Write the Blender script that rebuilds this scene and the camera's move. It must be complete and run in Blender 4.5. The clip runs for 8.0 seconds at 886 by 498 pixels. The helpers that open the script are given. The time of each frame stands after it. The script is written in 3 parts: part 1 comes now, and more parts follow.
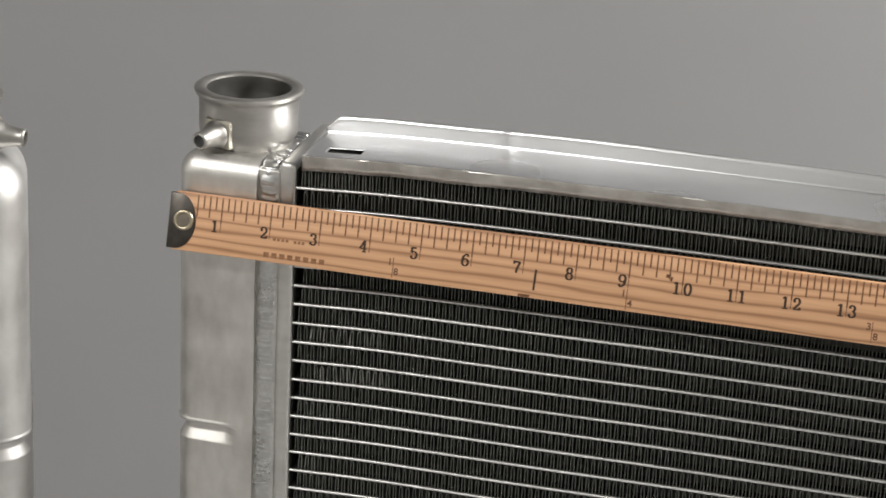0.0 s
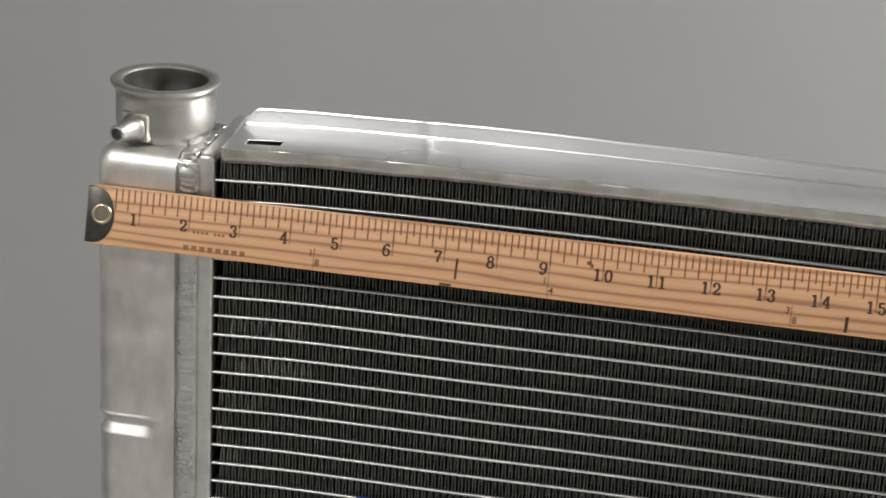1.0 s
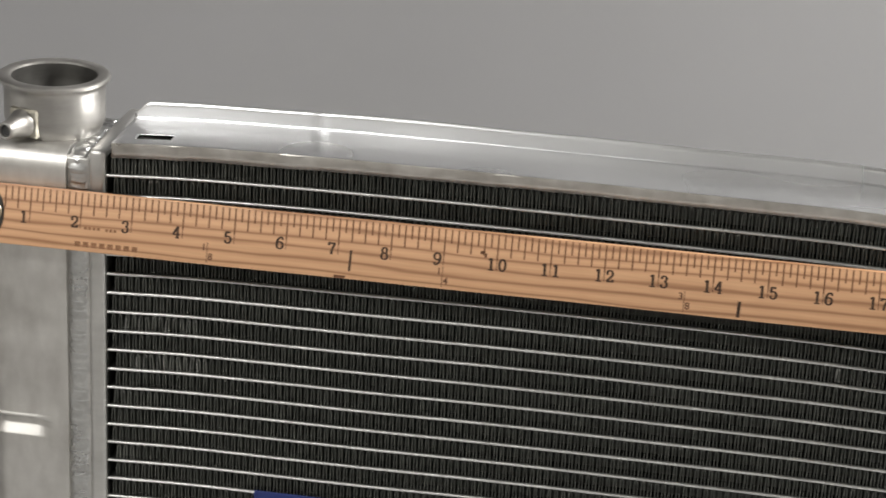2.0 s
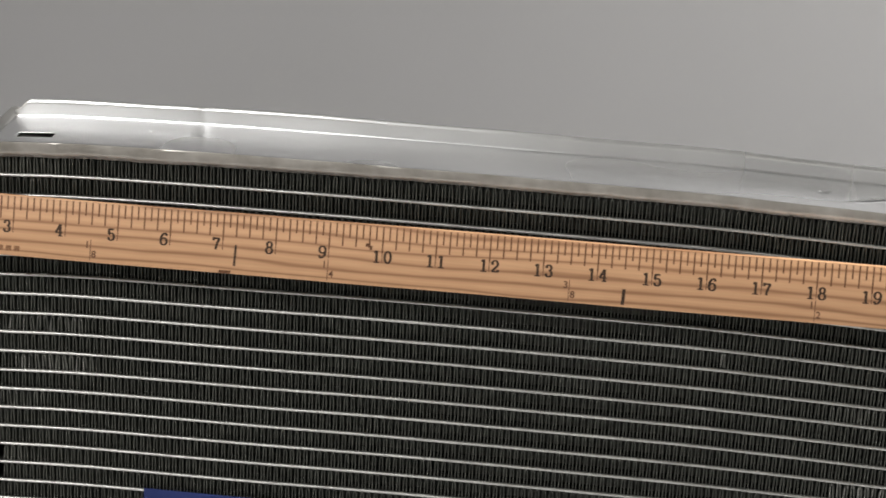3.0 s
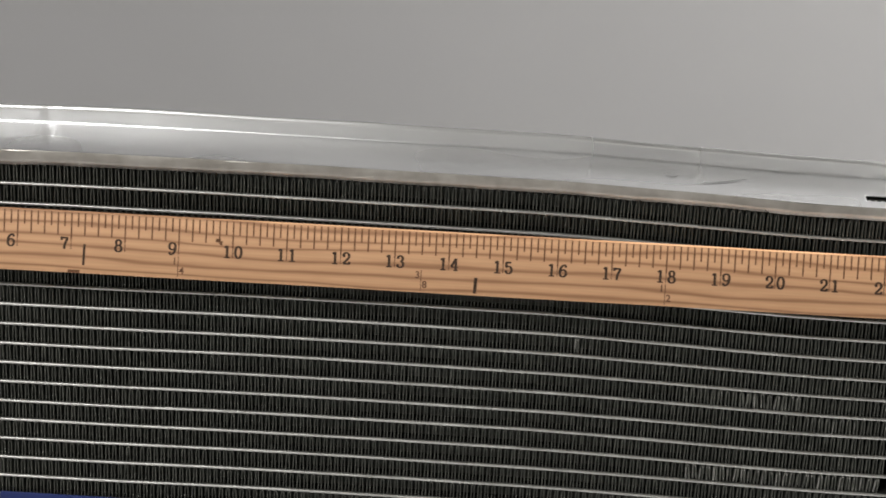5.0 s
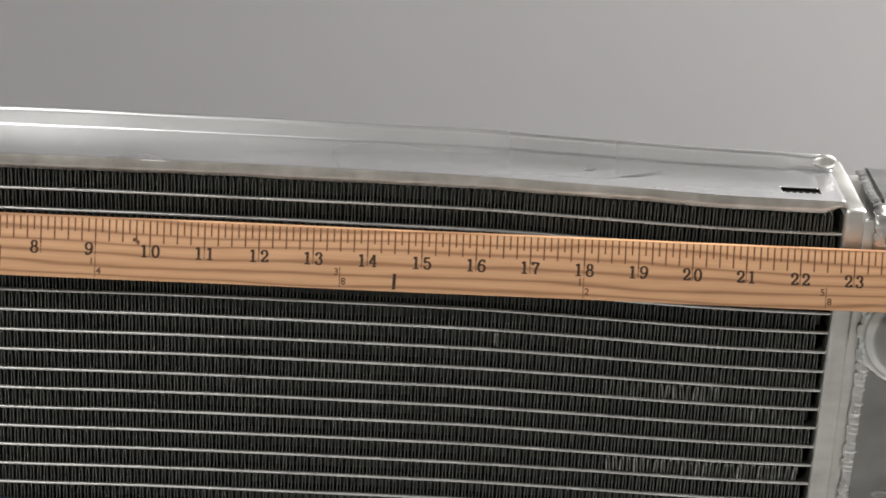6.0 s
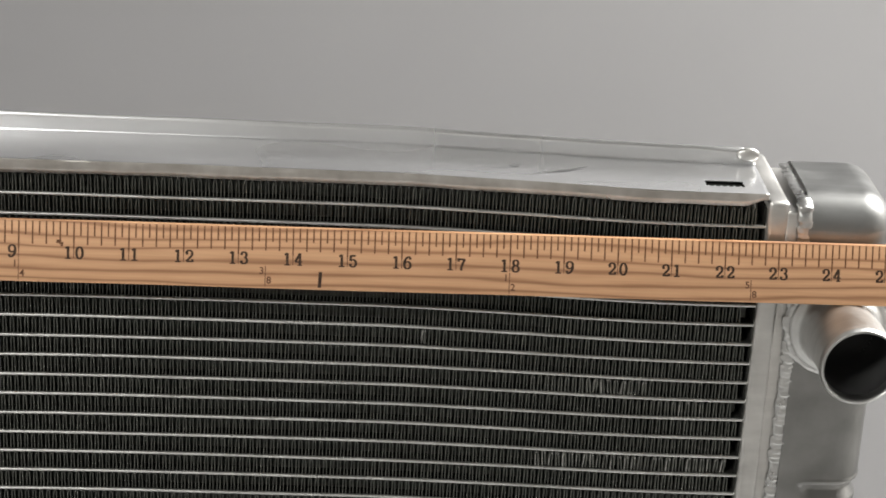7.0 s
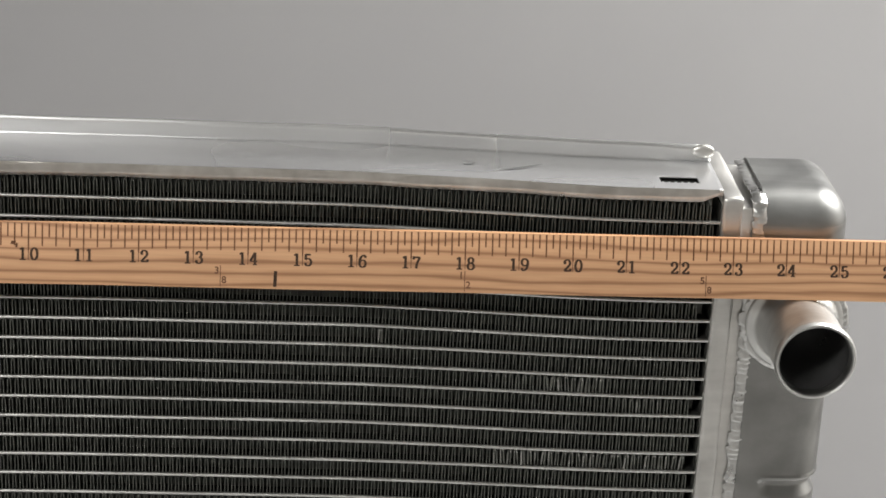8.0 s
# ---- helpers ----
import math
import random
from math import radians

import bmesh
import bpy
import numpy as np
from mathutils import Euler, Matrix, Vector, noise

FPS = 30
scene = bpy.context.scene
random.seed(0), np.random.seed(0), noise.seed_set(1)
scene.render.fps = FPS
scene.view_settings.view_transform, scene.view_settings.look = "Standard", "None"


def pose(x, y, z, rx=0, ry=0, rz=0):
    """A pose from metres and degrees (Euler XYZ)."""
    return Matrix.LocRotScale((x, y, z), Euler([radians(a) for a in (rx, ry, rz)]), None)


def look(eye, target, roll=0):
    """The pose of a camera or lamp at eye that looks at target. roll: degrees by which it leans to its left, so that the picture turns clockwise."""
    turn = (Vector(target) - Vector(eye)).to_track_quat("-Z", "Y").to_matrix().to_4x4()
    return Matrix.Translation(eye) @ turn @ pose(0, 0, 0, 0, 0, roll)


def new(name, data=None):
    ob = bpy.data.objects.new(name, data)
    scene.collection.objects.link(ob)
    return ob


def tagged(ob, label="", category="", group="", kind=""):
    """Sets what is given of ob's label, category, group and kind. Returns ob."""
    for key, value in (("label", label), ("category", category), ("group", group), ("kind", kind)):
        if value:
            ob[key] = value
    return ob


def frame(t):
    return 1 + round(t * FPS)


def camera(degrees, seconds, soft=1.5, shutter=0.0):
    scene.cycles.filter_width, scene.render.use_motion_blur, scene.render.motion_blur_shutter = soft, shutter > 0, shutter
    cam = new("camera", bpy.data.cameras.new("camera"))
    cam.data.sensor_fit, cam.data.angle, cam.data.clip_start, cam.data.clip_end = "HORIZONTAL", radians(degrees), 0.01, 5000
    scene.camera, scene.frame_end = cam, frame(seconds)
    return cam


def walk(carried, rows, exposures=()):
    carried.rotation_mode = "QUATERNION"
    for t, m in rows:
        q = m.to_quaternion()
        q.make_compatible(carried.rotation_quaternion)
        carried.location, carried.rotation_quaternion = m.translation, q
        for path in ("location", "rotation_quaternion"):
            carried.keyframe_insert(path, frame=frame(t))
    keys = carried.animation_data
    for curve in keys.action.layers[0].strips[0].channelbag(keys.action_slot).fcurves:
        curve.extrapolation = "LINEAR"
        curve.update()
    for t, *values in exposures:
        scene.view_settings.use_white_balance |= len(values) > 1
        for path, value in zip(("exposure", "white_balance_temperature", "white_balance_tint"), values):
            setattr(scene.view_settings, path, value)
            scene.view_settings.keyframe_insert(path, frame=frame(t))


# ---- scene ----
import itertools

cam = camera(24.0, 8.0, soft=1.6, shutter=0.4)
# seconds, place in metres, yaw, pitch and roll in degrees
ROWS = [
    (0.0, 0.3458, -0.9231, 1.5436, 12.851, -21.047, 3.090),
    (0.5, 0.3403, -0.9233, 1.5456, 11.504, -21.239, 3.152),
    (1.0, 0.3380, -0.9248, 1.5451, 10.017, -21.285, 3.288),
    (1.5, 0.3389, -0.9243, 1.5452, 8.647, -21.344, 3.330),
    (3.0, 0.3535, -0.9219, 1.5444, 4.457, -21.380, 3.295),
    (3.5, 0.3570, -0.9221, 1.5454, 3.517, -21.422, 3.198),
    (4.0, 0.3620, -0.9196, 1.5459, 2.732, -21.501, 3.162),
    (4.5, 0.3664, -0.9184, 1.5474, 1.984, -21.612, 3.064),
    (6.0, 0.3682, -0.9143, 1.5577, -1.437, -22.254, 3.210),
    (6.5, 0.3701, -0.9134, 1.5575, -2.381, -22.250, 3.213),
    (7.0, 0.3738, -0.9147, 1.5560, -3.289, -22.124, 3.163),
    (7.5, 0.3795, -0.9168, 1.5531, -3.644, -21.933, 3.091),
    (8.0, 0.3888, -0.9195, 1.5490, -3.658, -21.649, 2.834),
]
walk(cam, [(t, pose(x, y, z, 90 + pitch, 0, yaw) @ pose(0, 0, 0, 0, 0, roll)) for t, x, y, z, yaw, pitch, roll in ROWS])

# ---------------------------------------------------------------- world and lights
world = bpy.data.worlds.new("world")
scene.world = world
world.use_nodes = True
world.node_tree.nodes["Background"].inputs["Color"].default_value = (0.75, 0.78, 0.8, 1)
world.node_tree.nodes["Background"].inputs["Strength"].default_value = 0.05
scene.view_settings.exposure = 0.0


def area(name, eye, target, sx, sy, watts, colour):
    lamp = bpy.data.lights.new(name, "AREA")
    lamp.shape, lamp.size, lamp.size_y, lamp.energy, lamp.color = "RECTANGLE", sx, sy, watts, colour
    ob = new(name, lamp)
    ob.matrix_world = look(eye, target)
    return ob


CEIL = 2.75
# unseen lights, added: one for the wall from the right, one front left
LAMPS = ((2.12, 0.42, 1.3, 0.30, 182), (-0.95, -1.5, 1.3, 0.30, 46))
for lx, ly, sx, sy, watts in LAMPS:
    area("added_lamp_light", (lx, ly, CEIL - 0.09), (lx, ly, 0), sx - 0.02, sy - 0.02, watts, (1.0, 0.984, 0.945))


# ---------------------------------------------------------------- materials
def nodes_of(name):
    m = bpy.data.materials.new(name)
    m.use_nodes = True
    t = m.node_tree
    return m, t, t.nodes["Principled BSDF"]


def put(t, kind, **values):
    n = t.nodes.new(kind)
    for k, v in values.items():
        n.inputs[k].default_value = v
    return n


def coords(t, scale):
    tc = t.nodes.new("ShaderNodeTexCoord")
    mp = t.nodes.new("ShaderNodeMapping")
    mp.inputs["Scale"].default_value = scale
    t.links.new(tc.outputs["Object"], mp.inputs["Vector"])
    return mp.outputs["Vector"]


def ramp(t, fac, stops):
    r = t.nodes.new("ShaderNodeValToRGB")
    while len(r.color_ramp.elements) < len(stops):
        r.color_ramp.elements.new(0.5)
    for e, (p, c) in zip(r.color_ramp.elements, stops):
        e.position, e.color = p, (*c, 1)
    t.links.new(fac, r.inputs["Fac"])
    return r.outputs["Color"]


def bump(t, height, strength, distance, shader):
    b = put(t, "ShaderNodeBump", Strength=strength, Distance=distance)
    t.links.new(height, b.inputs["Height"])
    t.links.new(b.outputs["Normal"], shader.inputs["Normal"])


def metal(name, dark, light, rough, brush=(40, 40, 900), grain=0.12, metallic=1.0, patch=38.0, detail=5.0, uneven=0.08):
    """Bare metal: brushed grain along one way, cloudy stains and uneven gloss."""
    m, t, p = nodes_of(name)
    fine = put(t, "ShaderNodeTexNoise", Scale=1.0, Detail=3.0)
    t.links.new(coords(t, brush), fine.inputs["Vector"])
    cloud = put(t, "ShaderNodeTexNoise", Scale=patch, Detail=detail, Roughness=0.6)
    t.links.new(coords(t, (1, 1, 1)), cloud.inputs["Vector"])
    mix = t.nodes.new("ShaderNodeMath")
    mix.operation = "MULTIPLY_ADD"
    mix.inputs[1].default_value = 0.35
    t.links.new(fine.outputs["Fac"], mix.inputs[0])
    half = t.nodes.new("ShaderNodeMath")
    half.operation = "MULTIPLY"
    half.inputs[1].default_value = 0.65
    t.links.new(cloud.outputs["Fac"], half.inputs[0])
    t.links.new(half.outputs[0], mix.inputs[2])
    t.links.new(ramp(t, mix.outputs[0], [(0.3, dark), (0.7, light)]), p.inputs["Base Color"])
    rr = put(t, "ShaderNodeMapRange", **{"From Min": 0.3, "From Max": 0.7, "To Min": rough - uneven, "To Max": rough + uneven})
    t.links.new(cloud.outputs["Fac"], rr.inputs["Value"])
    t.links.new(rr.outputs["Result"], p.inputs["Roughness"])
    p.inputs["Metallic"].default_value = metallic
    bump(t, fine.outputs["Fac"], grain, 0.0004, p)
    return m


def plain(name, colour, rough, metallic=0.0, spread=0.12, scale=60.0, relief=0.1, gloss=0.5):
    m, t, p = nodes_of(name)
    n = put(t, "ShaderNodeTexNoise", Scale=scale, Detail=4.0)
    t.links.new(coords(t, (1, 1, 1)), n.inputs["Vector"])
    lo, hi = [c * (1 - spread) for c in colour], [min(1, c * (1 + spread)) for c in colour]
    t.links.new(ramp(t, n.outputs["Fac"], [(0.3, lo), (0.7, hi)]), p.inputs["Base Color"])
    p.inputs["Roughness"].default_value, p.inputs["Metallic"].default_value = rough, metallic
    p.inputs["Specular IOR Level"].default_value = gloss
    bump(t, n.outputs["Fac"], relief, 0.0006, p)
    return m


def wood(name):
    m, t, p = nodes_of(name)
    wave = put(t, "ShaderNodeTexWave", Scale=1.0, Distortion=7.5, Detail=3.0)
    wave.inputs["Detail Scale"].default_value = 0.9
    wave.wave_type, wave.bands_direction = "BANDS", "Y"
    t.links.new(coords(t, (5.5, 58, 58)), wave.inputs["Vector"])
    fine = put(t, "ShaderNodeTexNoise", Scale=1.0, Detail=5.0)
    t.links.new(coords(t, (40, 900, 900)), fine.inputs["Vector"])
    base = ramp(t, wave.outputs["Fac"], [(0.0, (0.37, 0.185, 0.095)), (0.10, (0.49, 0.262, 0.136)), (0.30, (0.62, 0.352, 0.193)), (1.0, (0.67, 0.392, 0.220))])
    mix = t.nodes.new("ShaderNodeMix")
    mix.data_type, mix.blend_type = "RGBA", "MULTIPLY"
    mix.inputs["Factor"].default_value = 0.5
    t.links.new(base, mix.inputs["A"])
    t.links.new(ramp(t, fine.outputs["Fac"], [(0.3, (0.80, 0.76, 0.72)), (0.65, (1, 1, 1))]), mix.inputs["B"])
    t.links.new(mix.outputs["Result"], p.inputs["Base Color"])
    p.inputs["Roughness"].default_value = 0.42
    bump(t, fine.outputs["Fac"], 0.12, 0.0003, p)
    return m


M_TANK = metal("satin_aluminium", (0.50, 0.485, 0.46), (0.72, 0.705, 0.68), 0.46, (160, 30, 60), 0.02)
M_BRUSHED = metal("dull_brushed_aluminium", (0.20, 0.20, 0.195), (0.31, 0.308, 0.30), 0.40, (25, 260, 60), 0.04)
# darker brushed copy for the right tank's top, shade included in its colour
M_TOP_SHADE = metal("brushed_top_shade", (0.17, 0.172, 0.17), (0.27, 0.272, 0.268), 0.46, (25, 260, 25), 0.05)
M_BRIGHT = metal("bright_satin_aluminium", (0.50, 0.49, 0.48), (0.69, 0.685, 0.675), 0.52, (120, 40, 60), 0.02)
M_HEAD = metal("pressed_aluminium", (0.48, 0.475, 0.46), (0.66, 0.65, 0.63), 0.43, (60, 60, 200), 0.03)
M_WELD = metal("weld_aluminium", (0.42, 0.42, 0.415), (0.64, 0.64, 0.63), 0.30, (400, 400, 400), 0.25)
M_SHEET = metal("sheet_aluminium", (0.76, 0.765, 0.775), (0.84, 0.845, 0.855), 0.28, (20, 60, 20), 0.0, patch=9.0, detail=1.0, uneven=0.03)
M_LIP = metal("stained_sheet_aluminium", (0.34, 0.315, 0.285), (0.68, 0.66, 0.63), 0.36, (60, 60, 60), 0.05, patch=55.0, detail=3.0, uneven=0.1)
M_SCUFF = metal("scuffed_sheet_aluminium", (0.22, 0.22, 0.22), (0.42, 0.42, 0.42), 0.5, (400, 400, 400), 0.2, patch=300.0, uneven=0.2)
M_NECK = metal("turned_aluminium", (0.30, 0.29, 0.275), (0.47, 0.457, 0.438), 0.46, (60, 60, 250), 0.04)
M_PIPE = metal("drawn_aluminium", (0.44, 0.44, 0.43), (0.62, 0.62, 0.61), 0.42, (60, 300, 60), 0.05)
M_BOSS = metal("yellowed_aluminium", (0.36, 0.335, 0.27), (0.60, 0.58, 0.52), 0.42, (300, 300, 300), 0.1)
M_BORE = metal("dull_grey_bore", (0.10, 0.098, 0.092), (0.19, 0.185, 0.175), 0.5, (60, 60, 300), 0.05)
M_TUBE = metal("tube_aluminium", (0.52, 0.52, 0.505), (0.70, 0.70, 0.685), 0.42, (30, 500, 500), 0.05)
M_FIN = plain("blackened_fin", (0.118, 0.120, 0.108), 0.5, 0.3, 0.35, 220.0, 0.1)
# lighter grey: the glint of knocked fins that catch the light, as colour
M_GLINT = metal("knocked_fin_glint", (0.22, 0.22, 0.21), (0.42, 0.42, 0.40), 0.45, (300, 300, 300), 0.05, patch=200.0)
# black that stands for the shade deep in the core and under the slots
M_CORE_SHADE = plain("black_core_shade", (0.025, 0.025, 0.023), 0.9, 0.0, 0.3, 60.0, 0.05, 0.05)
# near-black that stands for the shade inside the pipe ends
M_BORE_SHADE = plain("bore_shade", (0.03, 0.03, 0.03), 0.6, 0.0, 0.2)
M_WOOD = wood("lacquered_maple")
M_INK = plain("black_ink", (0.06, 0.036, 0.025), 0.6, 0.0, 0.3, 300.0, 0.0, 0.15)
M_MARK = plain("brown_scale_ink", (0.16, 0.075, 0.040), 0.6, 0.0, 0.25, 300.0, 0.0, 0.15)
M_FAINT = plain("faded_ink", (0.15, 0.075, 0.045), 0.6, 0.0, 0.25, 500.0, 0.0, 0.15)
M_PALE = plain("pale_brown_ink", (0.27, 0.135, 0.072), 0.6, 0.0, 0.35, 900.0, 0.0, 0.15)
M_TIP = metal("dark_steel_tip", (0.05, 0.045, 0.04), (0.11, 0.10, 0.09), 0.36, (300, 300, 300), 0.08)
M_BRASS = metal("worn_brass", (0.33, 0.28, 0.19), (0.50, 0.44, 0.33), 0.32, (300, 300, 300), 0.08)
M_HOLE = plain("grey_brown_hole", (0.14, 0.115, 0.09), 0.6, 0.0, 0.2)
M_BLUE = plain("blue_print", (0.010, 0.025, 0.14), 0.45, 0.0, 0.2)
M_WALL = plain("grey_wall_paint", (0.304, 0.302, 0.309), 0.8, 0.0, 0.03, 3.0, 0.02)
M_ROOM = plain("pale_wall_paint", (0.46, 0.45, 0.435), 0.8, 0.0, 0.03, 3.0, 0.02)
M_CEIL = plain("grey_ceiling_paint", (0.40, 0.40, 0.39), 0.85, 0.0, 0.03, 8.0, 0.05)
M_FLOOR = plain("grey_concrete", (0.27, 0.265, 0.26), 0.6, 0.0, 0.15, 6.0, 0.1)
M_BENCH = plain("grey_bench_laminate", (0.34, 0.34, 0.34), 0.5, 0.0, 0.06, 30.0, 0.03)
M_STEEL = plain("painted_steel", (0.12, 0.12, 0.125), 0.45, 0.3, 0.1)
M_LAMP, _t, _p = nodes_of("lamp_diffuser")
_p.inputs["Base Color"].default_value = (0.9, 0.9, 0.9, 1)
_p.inputs["Emission Color"].default_value = (1.0, 0.97, 0.92, 1)
_p.inputs["Emission Strength"].default_value = 6.0


# ---------------------------------------------------------------- mesh helpers
WORLD_OF = {}
MIRROR = [Matrix.Identity(4)]


def thing(name, base, label, category, group="", kind=""):
    ob = new(name)
    ob.empty_display_size = 0.05
    ob.matrix_world = MIRROR[0] @ Matrix.Translation(base) if MIRROR[0].determinant() > 0 else Matrix.Translation(MIRROR[0] @ Vector(base))
    WORLD_OF[ob.name] = ob.matrix_world.copy()
    return tagged(ob, label, category, group, kind)


def link(name, mesh, material, parent=None, label=""):
    ob = new(name, mesh)
    if material and not mesh.materials:
        mesh.materials.append(material)
    if parent is not None:
        ob.parent = parent
        if parent.name in WORLD_OF:
            ob.matrix_parent_inverse = WORLD_OF[parent.name].inverted()
    if label:
        ob["label"] = label
    return ob


def part(name, bm, material, parent=None, label="", smooth=True, at=None):
    """One bmesh as one object, under a thing or a part; at: its own place, where it is not built in place."""
    m = MIRROR[0] if at is None else at
    bm.transform(m)
    if m.determinant() < 0:
        bmesh.ops.reverse_faces(bm, faces=bm.faces)
    mesh = bpy.data.meshes.new(name)
    bm.to_mesh(mesh)
    bm.free()
    for f in mesh.polygons:
        f.use_smooth = smooth
    return link(name, mesh, material, parent, label)


def sharp(ob, degrees=35):
    ob.data.set_sharp_from_angle(angle=radians(degrees))
    return ob


def box(x0, x1, y0, y1, z0, z1, edge=0.0, segments=2):
    bm = bmesh.new()
    bmesh.ops.create_cube(bm, size=1.0)
    bm.transform(Matrix.Translation(((x0 + x1) / 2, (y0 + y1) / 2, (z0 + z1) / 2)) @ Matrix.Diagonal((x1 - x0, y1 - y0, z1 - z0, 1)))
    if edge:
        bmesh.ops.bevel(bm, geom=bm.edges[:], offset=edge, segments=segments, affect="EDGES", profile=0.5)
    return bm


def grid_mesh(rows, closed_u=False, closed_v=False, bm=None):
    """A sheet through rows of points."""
    bm = bm or bmesh.new()
    vs = [[bm.verts.new(p) for p in row] for row in rows]
    nu, nv = len(vs), len(vs[0])
    for i in range(nu if closed_u else nu - 1):
        for j in range(nv if closed_v else nv - 1):
            a, b = vs[i], vs[(i + 1) % nu]
            bm.faces.new((a[j], a[(j + 1) % nv], b[(j + 1) % nv], b[j]))
    return bm


def lathe(profile, m, steps=48, wobble=0.0):
    rows = []
    for r, h in profile:
        rows.append([m @ Vector((r * math.cos(a) * (1 + wobble * math.sin(3 * a)), r * math.sin(a), h)) for a in [2 * math.pi * k / steps for k in range(steps)]])
    bm = grid_mesh(rows, closed_v=True)
    bmesh.ops.recalc_face_normals(bm, faces=bm.faces)
    return bm


def wob(x, y, z, s):
    return noise.noise(Vector((x * s, y * s, z * s)))


# ---------------------------------------------------------------- radiator measures
X_L, X_R = 0.0588, 0.5800            # core between the headers
TUBE_TOP, PITCH, TUBES = 1.2000, 0.010268, 42
DEPTH = 0.040
Z_BASE = 0.752
WEB = 1.2176                          # top of the side plate at its ends
FACE, BACK = -0.0040, 0.0640          # tank front and back
TANK_TOP = 1.2125
ARCH_X = (0.0588, 0.080, 0.105, 0.165, 0.240, 0.330, 0.410, 0.440, 0.470, 0.507, 0.543, 0.580)
ARCH_Z = (0.0, 1.7, 2.9, 4.1, 4.6, 4.5, 4.2, 3.2, 2.3, 0.8, 0.0, 0.0)


def arch(x):
    """How far the core has sprung upwards between its headers."""
    return 0.001 * sum(float(np.interp(x + d, ARCH_X, ARCH_Z)) for d in (-0.015, -0.008, 0.0, 0.008, 0.015)) / 5


def tube_z(k):
    return TUBE_TOP - PITCH * k - 0.000035 * max(0, k - 5)


def smooth_step(a, b, v):
    u = min(1.0, max(0.0, (v - a) / (b - a)))
    return u * u * (3 - 2 * u)


def lift(x, k):
    """The spring of the core at its tube k: it dies away towards the middle."""
    low = max(0.0, k - 5)
    return arch(x) * max(0.3, 1 - 0.024 * low) - 0.0009 * math.exp(-((x - 0.18) / 0.065) ** 2) * smooth_step(1.5, 5, k)


def tank_mesh(x_in, x_out, groove_z, top, r, crown):
    """A folded sheet tank: round outer corners, a rounded top and a pressed groove round its outer side."""
    s = 1 if x_out > x_in else -1
    w = abs(x_out - x_in)
    plan = [(0.0, FACE)] + [(w - r) * k / 10 and ((w - r) * k / 10, FACE) for k in range(1, 11)]
    plan += [(w - r + r * math.sin(a), FACE + r - r * math.cos(a)) for a in [math.pi / 2 * k / 7 for k in range(1, 8)]]
    plan += [(w, FACE + r + (BACK - FACE - 2 * r) * k / 8) for k in range(1, 9)]
    plan += [(w - r + r * math.cos(a), BACK - r + r * math.sin(a)) for a in [math.pi / 2 * k / 7 for k in range(1, 8)]]
    plan += [((w - r) * (1 - k / 10), BACK) for k in range(1, 11)]
    levels = [(Z_BASE, 0.006), (Z_BASE + 0.002, 0.002), (Z_BASE + 0.006, 0.0)]
    z = Z_BASE + 0.02
    while z < top - crown - 0.002:
        levels.append((z, 0.0))
        z += 0.0005 if abs(z + 0.0004 - groove_z) < 0.0085 else 0.006
    levels += [(top - crown + crown * math.sin(a), 0.9 * crown * (1 - math.cos(a))) for a in [math.pi / 2 * k / 12 for k in range(0, 13)]]
    rows = []
    for z, inset in levels:
        d = z - groove_z
        cut = 0.0030 * min(1.0, max(0.0, min((0.0052 - d) / 0.0014, (d + 0.0046) / 0.0055))) - 0.0007 * math.exp(-((d - 0.0066) / 0.0010) ** 2)
        row = []
        for u, y in plan:
            deep = cut * smooth_step(w - 0.0310, w - 0.0280, u) + inset
            ny = -1 if y < FACE + r * 0.5 else (1 if y > BACK - r * 0.5 else 0)
            if u > w - r:
                c = Vector((w - r, min(max(y, FACE + r), BACK - r)))
                n = Vector((u, y)) - c
                n = n.normalized() if n.length > 1e-6 else Vector((1, 0))
            else:
                n = Vector((0, ny))
            puff = 0.0005 * wob(u + x_in * 7, y, z, 30) + 0.0009 * wob(x_in, y, z, 11)
            row.append((x_in + s * (u - n.x * deep), y - n.y * (deep - puff), z))
        rows.append(row)
    bm = grid_mesh(rows, closed_v=True)
    bm.verts.ensure_lookup_table()
    n = len(plan)
    bm.faces.new([bm.verts[(len(rows) - 1) * n + k] for k in range(n)])
    bm.faces.new([bm.verts[k] for k in range(n)][::-1])
    bmesh.ops.recalc_face_normals(bm, faces=bm.faces)
    return bm


